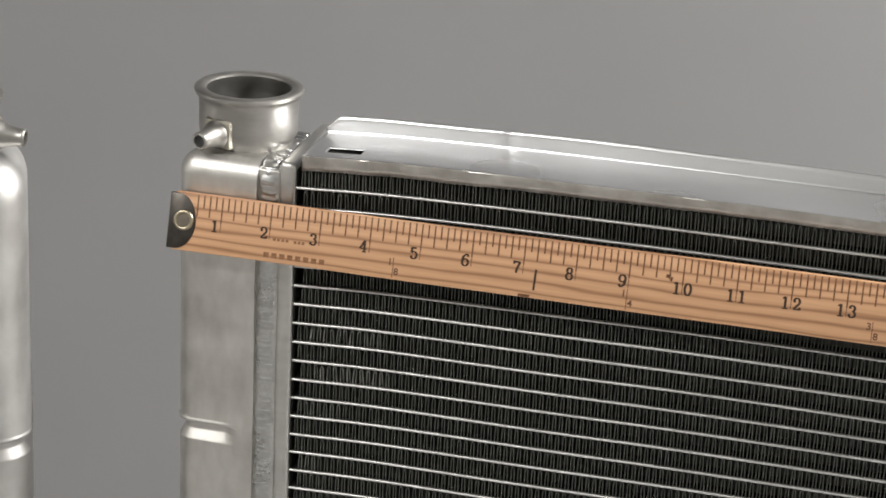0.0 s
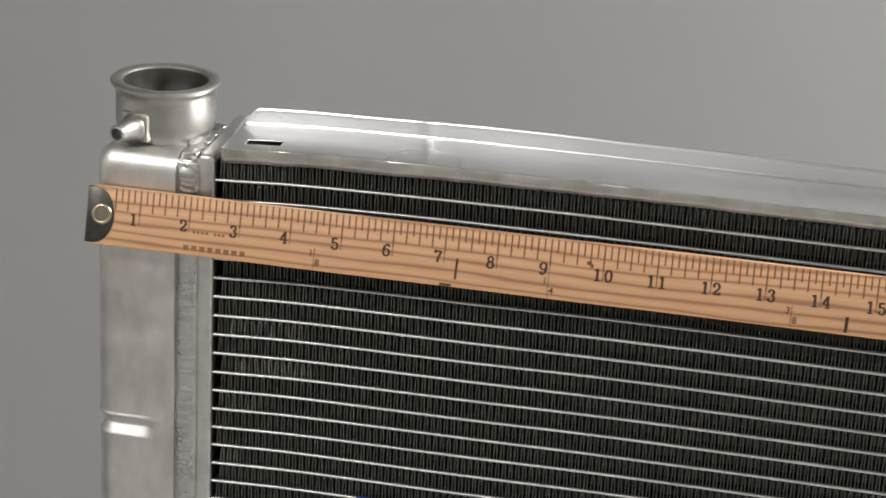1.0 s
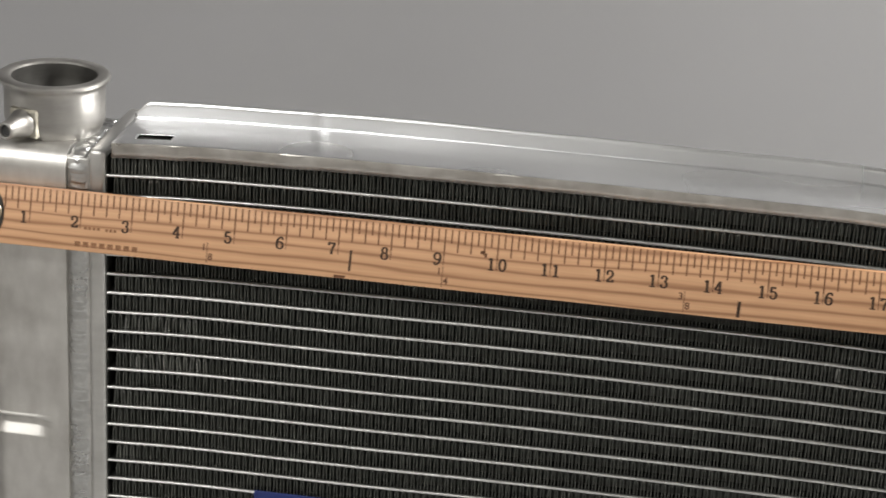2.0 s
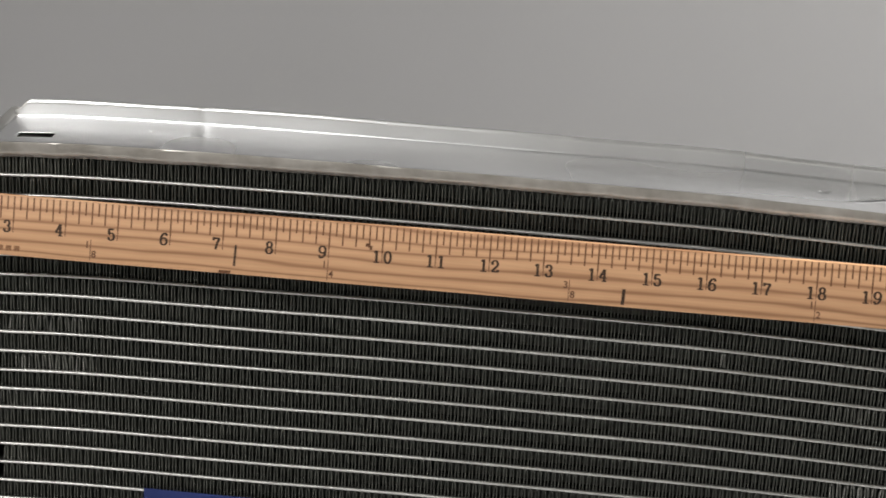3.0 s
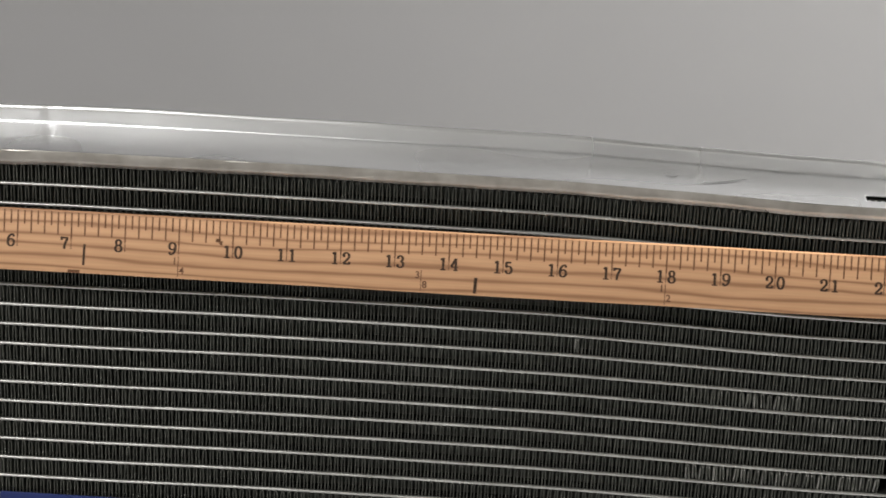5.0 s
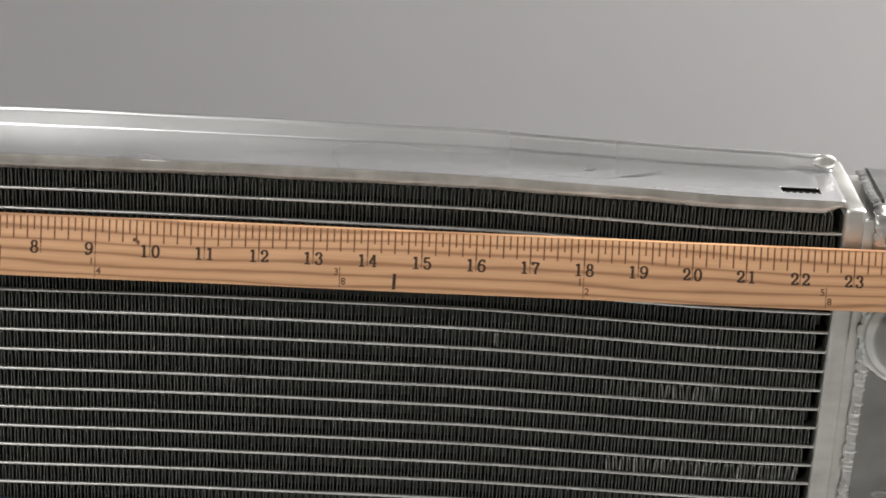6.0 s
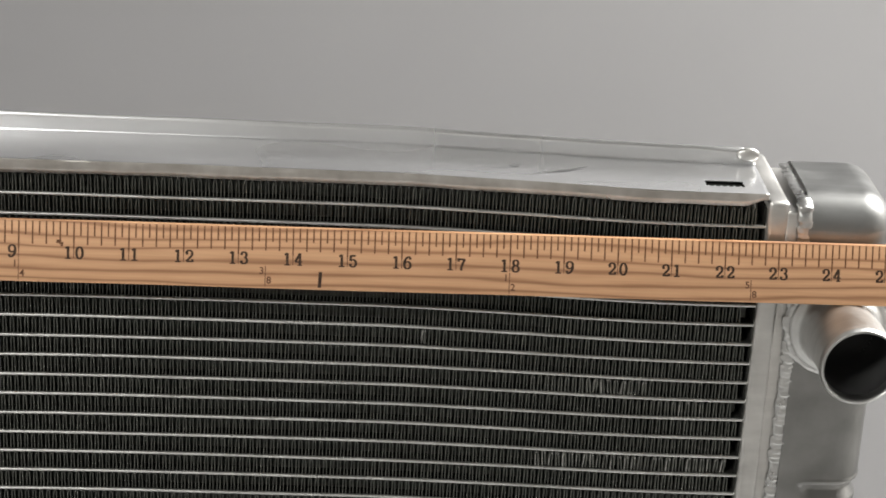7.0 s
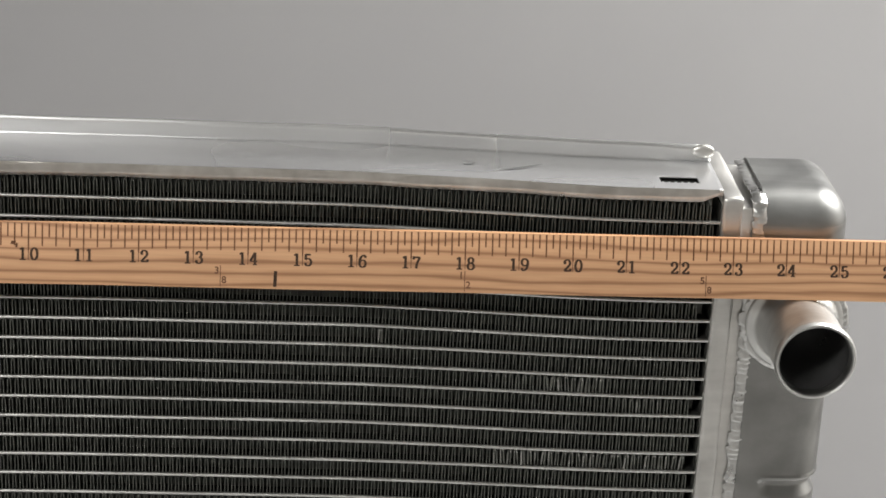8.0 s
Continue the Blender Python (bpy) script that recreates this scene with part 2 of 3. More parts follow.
def bead_mesh(path, out, half, height, period, seed):
    """A weld bead of overlapping ripples: along path (points), raised along out (one normal a point)."""
    rnd = random.Random(seed)
    pts = []
    for (p, q), (n0, n1) in zip(zip(path, path[1:]), zip(out, out[1:])):
        p, q, n0, n1 = Vector(p), Vector(q), Vector(n0), Vector(n1)
        k = max(2, int((q - p).length / (period / 6)))
        pts += [(p.lerp(q, i / k), n0.lerp(n1, i / k).normalized()) for i in range(k)]
    rows = []
    shift, run, wide, rip = 0.0, 0.0, 1.0, 0.3
    for i, (p, n) in enumerate(pts):
        a, b = pts[max(0, i - 1)][0], pts[min(len(pts) - 1, i + 1)][0]
        along = (b - a).normalized()
        side = along.cross(n)
        if i:
            run += (p - pts[i - 1][0]).length
        ph = (run / period) % 1.0
        if ph < 0.17:
            wide, shift, rip = rnd.uniform(0.82, 1.15), rnd.uniform(-0.0006, 0.0006), rnd.uniform(0.05, 0.55)
        saw = (1 - ph) ** 0.6
        row = []
        for k in range(9):
            a = math.pi * k / 8
            h = height * math.sin(a) * (0.72 + rip * saw * (0.4 + 0.6 * math.sin(a))) + 0.00032 * wob(*(p + side * math.cos(a) * half), 420) * math.sin(a)
            lag = -0.0011 * math.sin(a)
            row.append(p + side * (half * wide * math.cos(a) + shift) + n * (h - 0.0004) + along * lag)
        rows.append(row)
    bm = grid_mesh(rows)
    bmesh.ops.recalc_face_normals(bm, faces=bm.faces)
    return bm


def plate_mesh(top):
    """The folded side plate over (or under) the core: front lip, slotted web and rear flange."""
    slots = ((0.0724, 0.0902, 0.0066, 0.0142), (0.5503, 0.5688, 0.0070, 0.0146))
    xs = sorted({X_L + 0.004 + (X_R - X_L - 0.005) * k / 260 for k in range(261)} | {v for a in slots for v in a[:2]})
    sgn = 1 if top else -1
    flat = WEB if top else 2 * (TUBE_TOP - PITCH * (TUBES - 1) / 2) - WEB
    ys = sorted({-0.0006, 0.0004, 0.0010} | {0.0022 + 0.0012 * k for k in range(30)} | {0.0382} | {v for a in slots for v in a[2:]})
    bm = bmesh.new()
    cols = []
    for x in xs:
        ref = flat + arch(x)
        end = smooth_step(X_R - 0.001, X_R - 0.012, x)
        lip = 0.0006 * wob(x, 0, 3, 22) + 0.0005 * wob(x, 0, 9, 90) * smooth_step(0.24, 0.10, x)
        low = 0.0066 + 0.0010 * smooth_step(0.3, 0.08, x) + 0.0005 * wob(x, 1, 1, 40)
        low *= 1 - 0.5 * smooth_step(X_R - 0.012, X_R - 0.002, x)
        row = [(x, -0.0011 + lip * 1.6, ref - sgn * low), (x, -0.0013 + lip * 1.2, ref - sgn * 0.55 * low), (x, -0.0013 + lip, ref - sgn * 0.0007), (x, -0.0011 + lip * 0.8, ref - sgn * 0.0002)]
        for y in ys:
            dent = 0.0004 * wob(x, y, 5, 22) * (y > 0.002)
            crease = 0.0002 * math.exp(-((y - 0.0073 - (x - 0.4676) * 0.60) / 0.0016) ** 2) * smooth_step(0.462, 0.474, x) * smooth_step(0.500, 0.486, x)
            row.append((x, y + lip * 0.5 * (y < 0.002), ref + sgn * (dent * 0.35 + crease)))
        tall = 0.0088 * (0.80 + 0.20 * smooth_step(X_R - 0.002, X_R - 0.008, x)) * (0.3 + 0.7 * smooth_step(X_L + 0.004, X_L + 0.012, x))
        bulge = 0.0012 * smooth_step(X_R - 0.030, X_R - 0.012, x)
        nick = 0.0003 * math.exp(-((x - 0.1575) / 0.0025) ** 2)
        back = 0.0010 * wob(x, 2, 2, 14)
        for k, (dy, dz) in enumerate(((0.0388, 0.0002), (0.0391, 0.0007), (0.0391, 0.35), (0.0391, 0.7), (0.0391, 1.0))):
            h = dz if dz < 0.01 else dz * (tall + 0.0006 * wob(x, 4, 4, 12))
            row.append((x, dy + back - bulge * math.sin(math.pi * k / 4) + nick * (dz > 0.1), ref + sgn * (h - nick * (dz == 1.0))))
        cols.append([bm.verts.new(p) for p in row])
    skip = {(j, k) for j in range(len(xs) - 1) for k in range(len(ys) - 1) for a in slots
            if a[0] - 1e-6 <= xs[j] and xs[j + 1] <= a[1] + 1e-6 and a[2] - 1e-6 <= ys[k] and ys[k + 1] <= a[3] + 1e-6}
    for j in range(len(xs) - 1):
        for k in range(len(cols[0]) - 1):
            if (j, k - 4) not in skip:
                bm.faces.new((cols[j][k], cols[j + 1][k], cols[j + 1][k + 1], cols[j][k + 1]))
    bmesh.ops.recalc_face_normals(bm, faces=bm.faces)
    return bm


def tube_mesh(z, row_at):
    """A flat tube with a round nose, a little wavy along its length."""
    sec = [(0.0, 0.0), (0.00012, 0.00042), (0.0005, 0.00070), (0.0012, 0.00080), (DEPTH - 0.0012, 0.00080), (DEPTH, 0.0)]
    sec += [(y, -h) for y, h in sec[-2:0:-1]]
    rows = []
    for k in range(61):
        x = X_L - 0.003 + (X_R - X_L + 0.006) * k / 60
        dz, dy = lift(x, row_at) + 0.00022 * wob(x, row_at, 0, 9), 0.0003 * wob(x, row_at, 7, 6)
        rows.append([(x, y + dy, z + h + dz) for y, h in sec])
    bm = grid_mesh(rows, closed_v=True)
    bmesh.ops.recalc_face_normals(bm, faces=bm.faces)
    return bm


BENT = ((0.4997, 0.5303, 9, 1.6), (0.470, 0.500, 9, 0.6), (0.4768, 0.5750, 13, 1.3), (0.530, 0.560, 10, 0.7), (0.066, 0.105, 8, 1.0), (0.068, 0.110, 10, 1.1),
        (0.060, 0.085, 12, 0.7), (0.060, 0.072, 15, 0.8), (0.416, 0.420, 7, 2.4), (0.060, 0.100, 0, 0.5), (0.079, 0.086, 1, 0.9), (0.25, 0.32, 10, 0.2), (0.545, 0.575, 5, 0.5), (0.33, 0.36, 9, 0.3))


def fin_mesh(z0, z1, row, mirror, row_at, step=0.00345):
    """One folded fin strip between two tubes: round folds at top and bottom, knocked over here and there."""
    rnd = random.Random(100 + row)
    start, stop = X_L + 0.003 * rnd.random() + 0.003, X_R - 0.0012 - 0.002 * rnd.random()
    count = int((stop - start) / step)
    mid, half = (z0 + z1) / 2, (z1 - z0) / 2
    shape = ((0.02, -0.95), (0.05, 0.50), (0.11, 0.78), (0.25, 0.93), (0.39, 0.78), (0.45, 0.50), (0.48, -0.95), (0.56, -1.10), (0.75, -1.16), (0.94, -1.10))
    front, x = [], start
    phase = rnd.random() * 10
    for k in range(count):
        wide = step * (1 + 0.10 * wob(x, row, 3, 160) + 0.03 * rnd.uniform(-1, 1))
        knock = 0.10 + sum(a for b0, b1, r, a in BENT if r == row and b0 < x < b1)
        lean, slide = knock * rnd.uniform(-1, 1) * 0.0003, knock * rnd.uniform(-0.2, 1) * 0.0009
        crush = 1 - 0.15 * max(0.0, knock - 0.2) * rnd.random()
        for u, h in shape:
            # knocked folds are thickened, and some picked for the painted glint
            front.append((x + u * wide + lean * h, slide, mid + half * h * (crush if h > 0 else 1), lean, 0.00016 + 0.00022 * max(0.0, knock - 0.1) * rnd.random(), knock > 0.6 and -0.5 < h < 0.9 and rnd.random() < 0.30 * knock))
        x += wide
        if x > stop:
            break
    verts, faces = [], []
    n = len(front)
    worn = []
    for i, (x, y, z, lean, thick, bare) in enumerate(front):
        a, b = front[max(0, i - 1)], front[min(n - 1, i + 1)]
        tx, tz = b[0] - a[0], b[2] - a[2]
        ln = math.hypot(tx, tz) or 1.0
        nx, nz = -tz / ln * thick, tx / ln * thick
        back = x - lean * (z - mid) / half
        z += lift(x, row_at)
        verts += [(x + nx, 0.0010 + y, z + nz), (x - nx, 0.0010 + y, z - nz), (back + nx, DEPTH - 0.001, z + nz), (back - nx, DEPTH - 0.001, z - nz)]
        if i:
            p, q = 4 * i - 4, 4 * i
            # bare and worn hold the faces that get the glint colour
            if bare:
                worn.append(len(faces))
            faces += [(p, p + 1, q + 1, q), (p, q, q + 2, p + 2), (p + 1, p + 3, q + 3, q + 1)]
    # a flat strip added behind the folds lightens the gaps and closes the view through them
    for k in range(61):
        x = start + (stop - start - 0.002) * k / 60
        dz = lift(x, row_at)
        verts += [(x, 0.0080, z0 + dz), (x, 0.0080, z1 + dz)]
        if k:
            p = len(verts) - 4
            faces.append((p, p + 2, p + 3, p + 1))
    if mirror.determinant() < 0 or mirror != Matrix.Identity(4):
        verts = [tuple(mirror @ Vector(v)) for v in verts]
    mesh = bpy.data.meshes.new("fin")
    mesh.from_pydata(verts, [], faces)
    mesh.materials.append(M_FIN)
    mesh.materials.append(M_GLINT)
    for n in worn:
        mesh.polygons[n].material_index = 1
    return mesh


def header_mesh(x0, x1):
    """The pressed header: a channel with rounded folds that carries the tube ends."""
    bm = box(x0, x1, FACE + 0.0018, 0.0690, Z_BASE + 0.002, 1.2138, 0.0026, 3)
    bmesh.ops.subdivide_edges(bm, edges=[e for e in bm.edges if e.calc_length() > 0.2], cuts=60)
    bmesh.ops.subdivide_edges(bm, edges=[e for e in bm.edges if 0.04 < e.calc_length() < 0.1], cuts=8)
    for v in bm.verts:
        v.co.y += 0.0006 * wob(v.co.x * 0.2, 0, v.co.z, 24) * (v.co.y < 0.02)
        v.co.x += 0.0004 * wob(x0, 1, v.co.z, 30)
        v.co.z += 0.0007 * wob(x0, v.co.y, 0, 60) * (v.co.z > 1.2)
    return bm


def tooth_mesh(x, y, z):
    mesh = bpy.data.meshes.new("tooth")
    bm = box(x - 0.0006, x + 0.0006, y - 0.0011, y + 0.0011, z - 0.0012, z - 0.0001, 0.0002, 1)
    bm.to_mesh(mesh)
    bm.free()
    return mesh


def radiator(label, with_outlet, neck_x, aim):
    rad = thing("radiator", (0.32, 0.024, Z_BASE), label, "radiator", "radiators on the bench")
    left = part("tank", tank_mesh(0.0408, -0.0014, 1.0612, TANK_TOP, *((0.0100, 0.0110) if with_outlet else (0.0180, 0.0195))), M_TANK if with_outlet else M_BRIGHT, rad, "satin aluminium side tank with a pressed groove")
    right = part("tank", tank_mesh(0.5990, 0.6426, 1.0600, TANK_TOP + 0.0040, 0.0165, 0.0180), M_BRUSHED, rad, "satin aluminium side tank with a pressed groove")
    right.data.materials.append(M_TOP_SHADE)
    # faces turned upwards get the shaded brushed copy; the tank is one piece
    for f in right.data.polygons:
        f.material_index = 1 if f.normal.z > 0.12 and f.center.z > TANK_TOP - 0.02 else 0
    for ob in (left, right):
        sharp(ob, 50)
    for a, b, c, d, inner in ((0.0512, X_L + 0.0010, 0.0395, 0.0520, X_L), (X_R - 0.0010, 0.5898, 0.5885, 0.6000, X_R)):
        header = sharp(part("header_plate", header_mesh(a, b), M_HEAD, rad), 50)
        sharp(part("seam_channel", box(c, d, FACE + 0.0022, BACK - 0.003, Z_BASE + 0.003, TANK_TOP - 0.0035, 0.001), M_HEAD, header, "recessed dull aluminium seam"), 50)
        s = 1 if inner == X_L else -1
        # added black sheet: shade of the gap between fins and header
        part("core_end_shade", box(min(inner, inner + s * 0.0016), max(inner, inner + s * 0.0016), 0.0006, DEPTH, Z_BASE + 0.01, TUBE_TOP + 0.0100), M_CORE_SHADE, header, "black sheet standing for the shade at the core's end", smooth=False)
    for x, half, tall, seed, up in ((0.0461, 0.0046, 0.0011, 3, 0.0), (0.5974, 0.0038, 0.0013, 5, 0.0022)):
        y = FACE + (0.0018 if seed == 3 else 0.0006)
        path = [(x, y, Z_BASE + 0.006), (x, y, TANK_TOP + up - 0.0085), (x, y + 0.0020, TANK_TOP + up - 0.0030), (x, y + 0.007, TANK_TOP + up - 0.0008), (x, BACK - 0.010, TANK_TOP + up - 0.0008)]
        out = [(0, -1, 0), (0, -1, 0), (0, -0.8, 0.6), (0, -0.2, 1), (0, 0, 1)]
        part("weld_bead", bead_mesh(path, out, half, tall, 0.0026, seed), M_WELD, rad, "rippled silver weld bead")
        lump = bmesh.new()
        bmesh.ops.create_uvsphere(lump, u_segments=20, v_segments=12, radius=0.0040)
        lump.transform(Matrix.Translation((x, y + 0.0042, TANK_TOP - 0.0050)) @ Matrix.Diagonal((1.0, 1.0, 0.75, 1)))
        for v in lump.verts:
            v.co += Vector((wob(*v.co, 300), wob(v.co.y, v.co.x, v.co.z, 300), wob(v.co.z, v.co.y, v.co.x, 300))) * 0.0009
        part("weld_lump", lump, M_WELD, rad, "melted weld lump at the corner")
    for top in (True, False):
        plate = part("side_plate", plate_mesh(top), M_SHEET, rad, "folded sheet aluminium side plate, slotted and slightly dented")
        plate.data.materials.append(M_LIP)
        for f in plate.data.polygons:
            f.material_index = 1 if abs(f.normal.y) > 0.7 and f.center.z < WEB + 0.0045 and (MIRROR[0].inverted() @ f.center).y < 0.004 else 0
        solid = plate.modifiers.new("thickness", "SOLIDIFY")
        solid.thickness, solid.offset = 0.0006, -1 if top else 1
        sharp(plate, 24)
        if top:
            curl = bmesh.new()
            bmesh.ops.create_uvsphere(curl, u_segments=24, v_segments=14, radius=1.0)
            curl.transform(Matrix.Translation((X_R - 0.0052, 0.0378, WEB + 0.0056)) @ Matrix.Diagonal((0.0058, 0.0020, 0.0037, 1)))
            for v in curl.verts:
                v.co.z += 0.0006 * wob(*v.co, 130)
            part("curled_end", curl, M_HEAD, plate, "flange end rolled into a rounded knob")
        if top:
            for (xa, ya), (xb, yb), wide in (((0.4695, 0.0104), (0.4949, 0.0230), 0.0009), ((0.4560, 0.0190), (0.4625, 0.0205), 0.0012)):
                scuff, edge = bmesh.new(), []
                for k in range(13):
                    u = k / 12
                    x, y = xa + (xb - xa) * u, ya + (yb - ya) * u - 0.0012 * math.sin(math.pi * u)
                    half = wide * math.sin(math.pi * min(0.97, max(0.03, u))) ** 0.6
                    z = WEB + arch(x) + 0.00045
                    edge.append([scuff.verts.new((x, y - half, z)), scuff.verts.new((x, y + half, z))])
                for (p, q), (r, t) in zip(edge, edge[1:]):
                    scuff.faces.new((p, r, t, q))
                part("scuff", scuff, M_SCUFF, plate, "dark scuffed scratch in the sheet")
            for a, b in ((0.066, 0.096), (0.545, 0.574)):
                z = WEB + arch((a + b) / 2)
                if a > 0.3:
                    comb = bmesh.new()
                    for n in range(6):
                        comb.from_mesh(tooth_mesh(0.5515 + 0.0031 * n, 0.0079, z - 0.0001))
                    part("slot_comb", comb, M_SHEET, plate, "fin folds showing in the slot", smooth=False)
                # added black strip: the slot's depth shade as colour
                part("slot_shade", box(a, b, 0.003, 0.034, z - 0.0026, z - 0.0019), M_CORE_SHADE, plate, "black strip standing for the shade under the slot", smooth=False)
    # filler neck with its overflow nipple
    c = Vector((neck_x, 0.0300, 0.0008))
    body = [(0.0222, 1.2100), (0.0226, 1.2122), (0.0234, 1.2134), (0.0242, 1.2152), (0.0247, 1.2174), (0.0249, 1.2200), (0.0249, 1.2250), (0.0249, 1.2318), (0.0251, 1.2338), (0.0256, 1.2354), (0.0264, 1.2364), (0.0272, 1.2371), (0.0275, 1.2380),
            (0.0274, 1.2390), (0.0267, 1.2396), (0.0240, 1.2398), (0.0222, 1.2396), (0.0215, 1.2391), (0.0213, 1.2382)]
    neck = sharp(part("filler_neck", lathe(body, Matrix.Translation(c), 64, 0.006), M_NECK, rad, "open turned aluminium filler neck with a rolled rim"), 40)
    # the inside is a darker, duller grey than the outside of the neck
    part("neck_bore", lathe([(0.0213, 1.2382), (0.0211, 1.2330), (0.0211, 1.2150), (0.0190, 1.2135), (0.0140, 1.2132), (0.0010, 1.2128)], Matrix.Translation(c), 56), M_BORE, neck, "dull grey inside of the neck")
    ang = math.atan2(aim[1], aim[0])
    way = Vector((math.cos(ang), math.sin(ang), -0.03)).normalized()
    m = Matrix.Translation(c + Vector((0, 0, 1.2212))) @ way.to_track_quat("Z", "Y").to_matrix().to_4x4()
    boss = box(-0.0080, 0.0080, -0.0074, 0.0072, 0.0200, 0.0258, 0.0016)
    boss.transform(m)
    sharp(part("nipple_boss", boss, M_BOSS, neck, "squared aluminium boss with yellowed weld"), 40)
    pipe = [(0.0072, 0.0262), (0.0069, 0.0275), (0.0062, 0.0285), (0.0056, 0.0310), (0.0047, 0.0345), (0.0043, 0.0372), (0.0045, 0.0382), (0.0044, 0.0391), (0.0038, 0.0396), (0.0031, 0.0395), (0.0029, 0.0385), (0.0029, 0.0290), (0.0003, 0.0288)]
    nip = part("overflow_nipple", lathe(pipe, m, 28), M_NECK, neck, "small tapered aluminium overflow nipple")
    # black disc near the mouth: the nipple's inner shade as colour
    part("bore", lathe([(0.00295, 0.0380), (0.0002, 0.0378)], m, 20), M_BORE_SHADE, nip, "black disc standing for the shade inside the nipple")
    sharp(nip, 45)
    if with_outlet:
        m = Matrix.Translation((0.6194, FACE, 1.1514)) @ Vector((0.02, -1, 0.0)).to_track_quat("Z", "Y").to_matrix().to_4x4()
        prof = [(0.0244, -0.001), (0.0242, 0.0010), (0.0232, 0.0022), (0.0216, 0.0025), (0.0205, 0.0032), (0.0195, 0.0042), (0.0186, 0.0080), (0.0181, 0.0130), (0.0181, 0.0365), (0.0184, 0.0392), (0.0190, 0.0413), (0.0194, 0.0431), (0.0193, 0.0447), (0.0186, 0.0459),
                (0.0178, 0.0461), (0.0172, 0.0455), (0.0170, 0.0437), (0.0168, 0.0100), (0.0166, 0.0020), (0.0005, 0.0018)]
        pipe = sharp(part("outlet_pipe", lathe(prof, m, 72, 0.004), M_PIPE, rad, "short aluminium hose outlet with a beaded end"), 45)
        ring = [2 * math.pi * k / 40 for k in range(41)]
        part("weld_bead", bead_mesh([(0.6194 + 0.0242 * math.cos(a), FACE - 0.0004, 1.1514 + 0.0242 * math.sin(a)) for a in ring], [(0, -1, 0)] * 41, 0.0026, 0.0014, 0.0030, 9), M_WELD, rad, "weld bead round the foot of the outlet")
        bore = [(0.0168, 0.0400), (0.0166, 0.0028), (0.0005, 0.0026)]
        # dark lining and floor: the outlet's inner shade as colour
        part("bore", lathe(bore, m, 48), M_BORE_SHADE, pipe, "dark lining standing for the shade inside the outlet")
    # core: tubes, then the fin strips between them
    shown = 20
    for k in range(TUBES):
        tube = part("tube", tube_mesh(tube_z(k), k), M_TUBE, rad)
        # behind their noses the tubes carry the shade between the fins as colour
        tube.data.materials.append(M_CORE_SHADE)
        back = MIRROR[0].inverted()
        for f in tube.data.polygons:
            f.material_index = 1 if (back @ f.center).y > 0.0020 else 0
    for k in range(shown if with_outlet else 3):
        z1 = TUBE_TOP + 0.0099 if k == 0 else tube_z(k - 1) - 0.00078
        link("fin", fin_mesh(tube_z(k) + 0.00078, z1, k, MIRROR[0], k - 0.5), M_FIN, rad)
    first = shown if with_outlet else 3
    base = fin_mesh(tube_z(first) + 0.00078, tube_z(first - 1) - 0.00078, 77, MIRROR[0], first + 8)
    for k in range(first, TUBES + 1):
        ob = link("fin", base, M_FIN, rad)
        ob.location = (0, 0, -(PITCH + 0.000035) * (k - first))
    if with_outlet:
        part("sticker", box(0.137, 0.245, -0.0006, 0.0002, 1.0015, 1.0389, 0.0001, 1), M_BLUE, rad, "dark blue printed sticker on the fins", smooth=False)
    return rad


# ---------------------------------------------------------------- setting
def setting(name, bm, material, label, category):
    ob = part(name, bm, material, None, "", smooth=False)
    return tagged(ob, label, category, "", "structure")


W, E_, S_, N_ = -2.3, 3.0, -3.2, 0.95
setting("floor", box(W - 0.12, E_ + 0.12, S_ - 0.12, N_ + 0.12, -0.1, 0.0), M_FLOOR, "plain grey concrete floor of the studio", "floor")
setting("ceiling", box(W - 0.12, E_ + 0.12, S_ - 0.12, N_ + 0.12, CEIL, CEIL + 0.1), M_CEIL, "plain grey painted ceiling", "ceiling")
setting("wall_north", box(W, E_, N_, N_ + 0.12, 0.0, CEIL), M_WALL, "smooth plain grey painted wall behind the radiators", "wall")
setting("wall_south", box(W, E_, S_ - 0.12, S_, 0.0, CEIL), M_ROOM, "plain pale painted wall", "wall")
setting("wall_west", box(W - 0.12, W, S_ - 0.12, N_ + 0.12, 0.0, CEIL), M_ROOM, "plain pale painted wall", "wall")
setting("wall_east", box(E_, E_ + 0.12, S_ - 0.12, N_ + 0.12, 0.0, CEIL), M_ROOM, "plain pale painted wall", "wall")


def ceiling_light(x, y, sx, sy):
    lamp = thing("ceiling_light", (x, y, CEIL), "unseen added white ceiling light with a glowing diffuser", "ceiling light", "ceiling lights")
    t = 0.03
    for k, (a, b, c, d) in enumerate(((-sx / 2 - t, -sx / 2, -sy / 2 - t, sy / 2 + t), (sx / 2, sx / 2 + t, -sy / 2 - t, sy / 2 + t), (-sx / 2, sx / 2, -sy / 2 - t, -sy / 2), (-sx / 2, sx / 2, sy / 2, sy / 2 + t))):
        part("frame", box(x + a, x + b, y + c, y + d, CEIL - 0.08, CEIL, 0.003), M_CEIL, lamp, smooth=False)
    part("diffuser", box(x - sx / 2, x + sx / 2, y - sy / 2, y + sy / 2, CEIL - 0.07, CEIL - 0.06), M_LAMP, lamp, "glowing white diffuser", smooth=False)


# unseen fixtures added around the two lights
for lx, ly, sx, sy, watts in LAMPS:
    ceiling_light(lx, ly, sx, sy)

bench = thing("workbench", (0.25, 0.0, 0.0), "grey laminate workbench under the radiators", "workbench")
sharp(part("benchtop", box(-0.85, 1.05, -0.40, 0.22, 0.712, Z_BASE, 0.004), M_BENCH, bench))
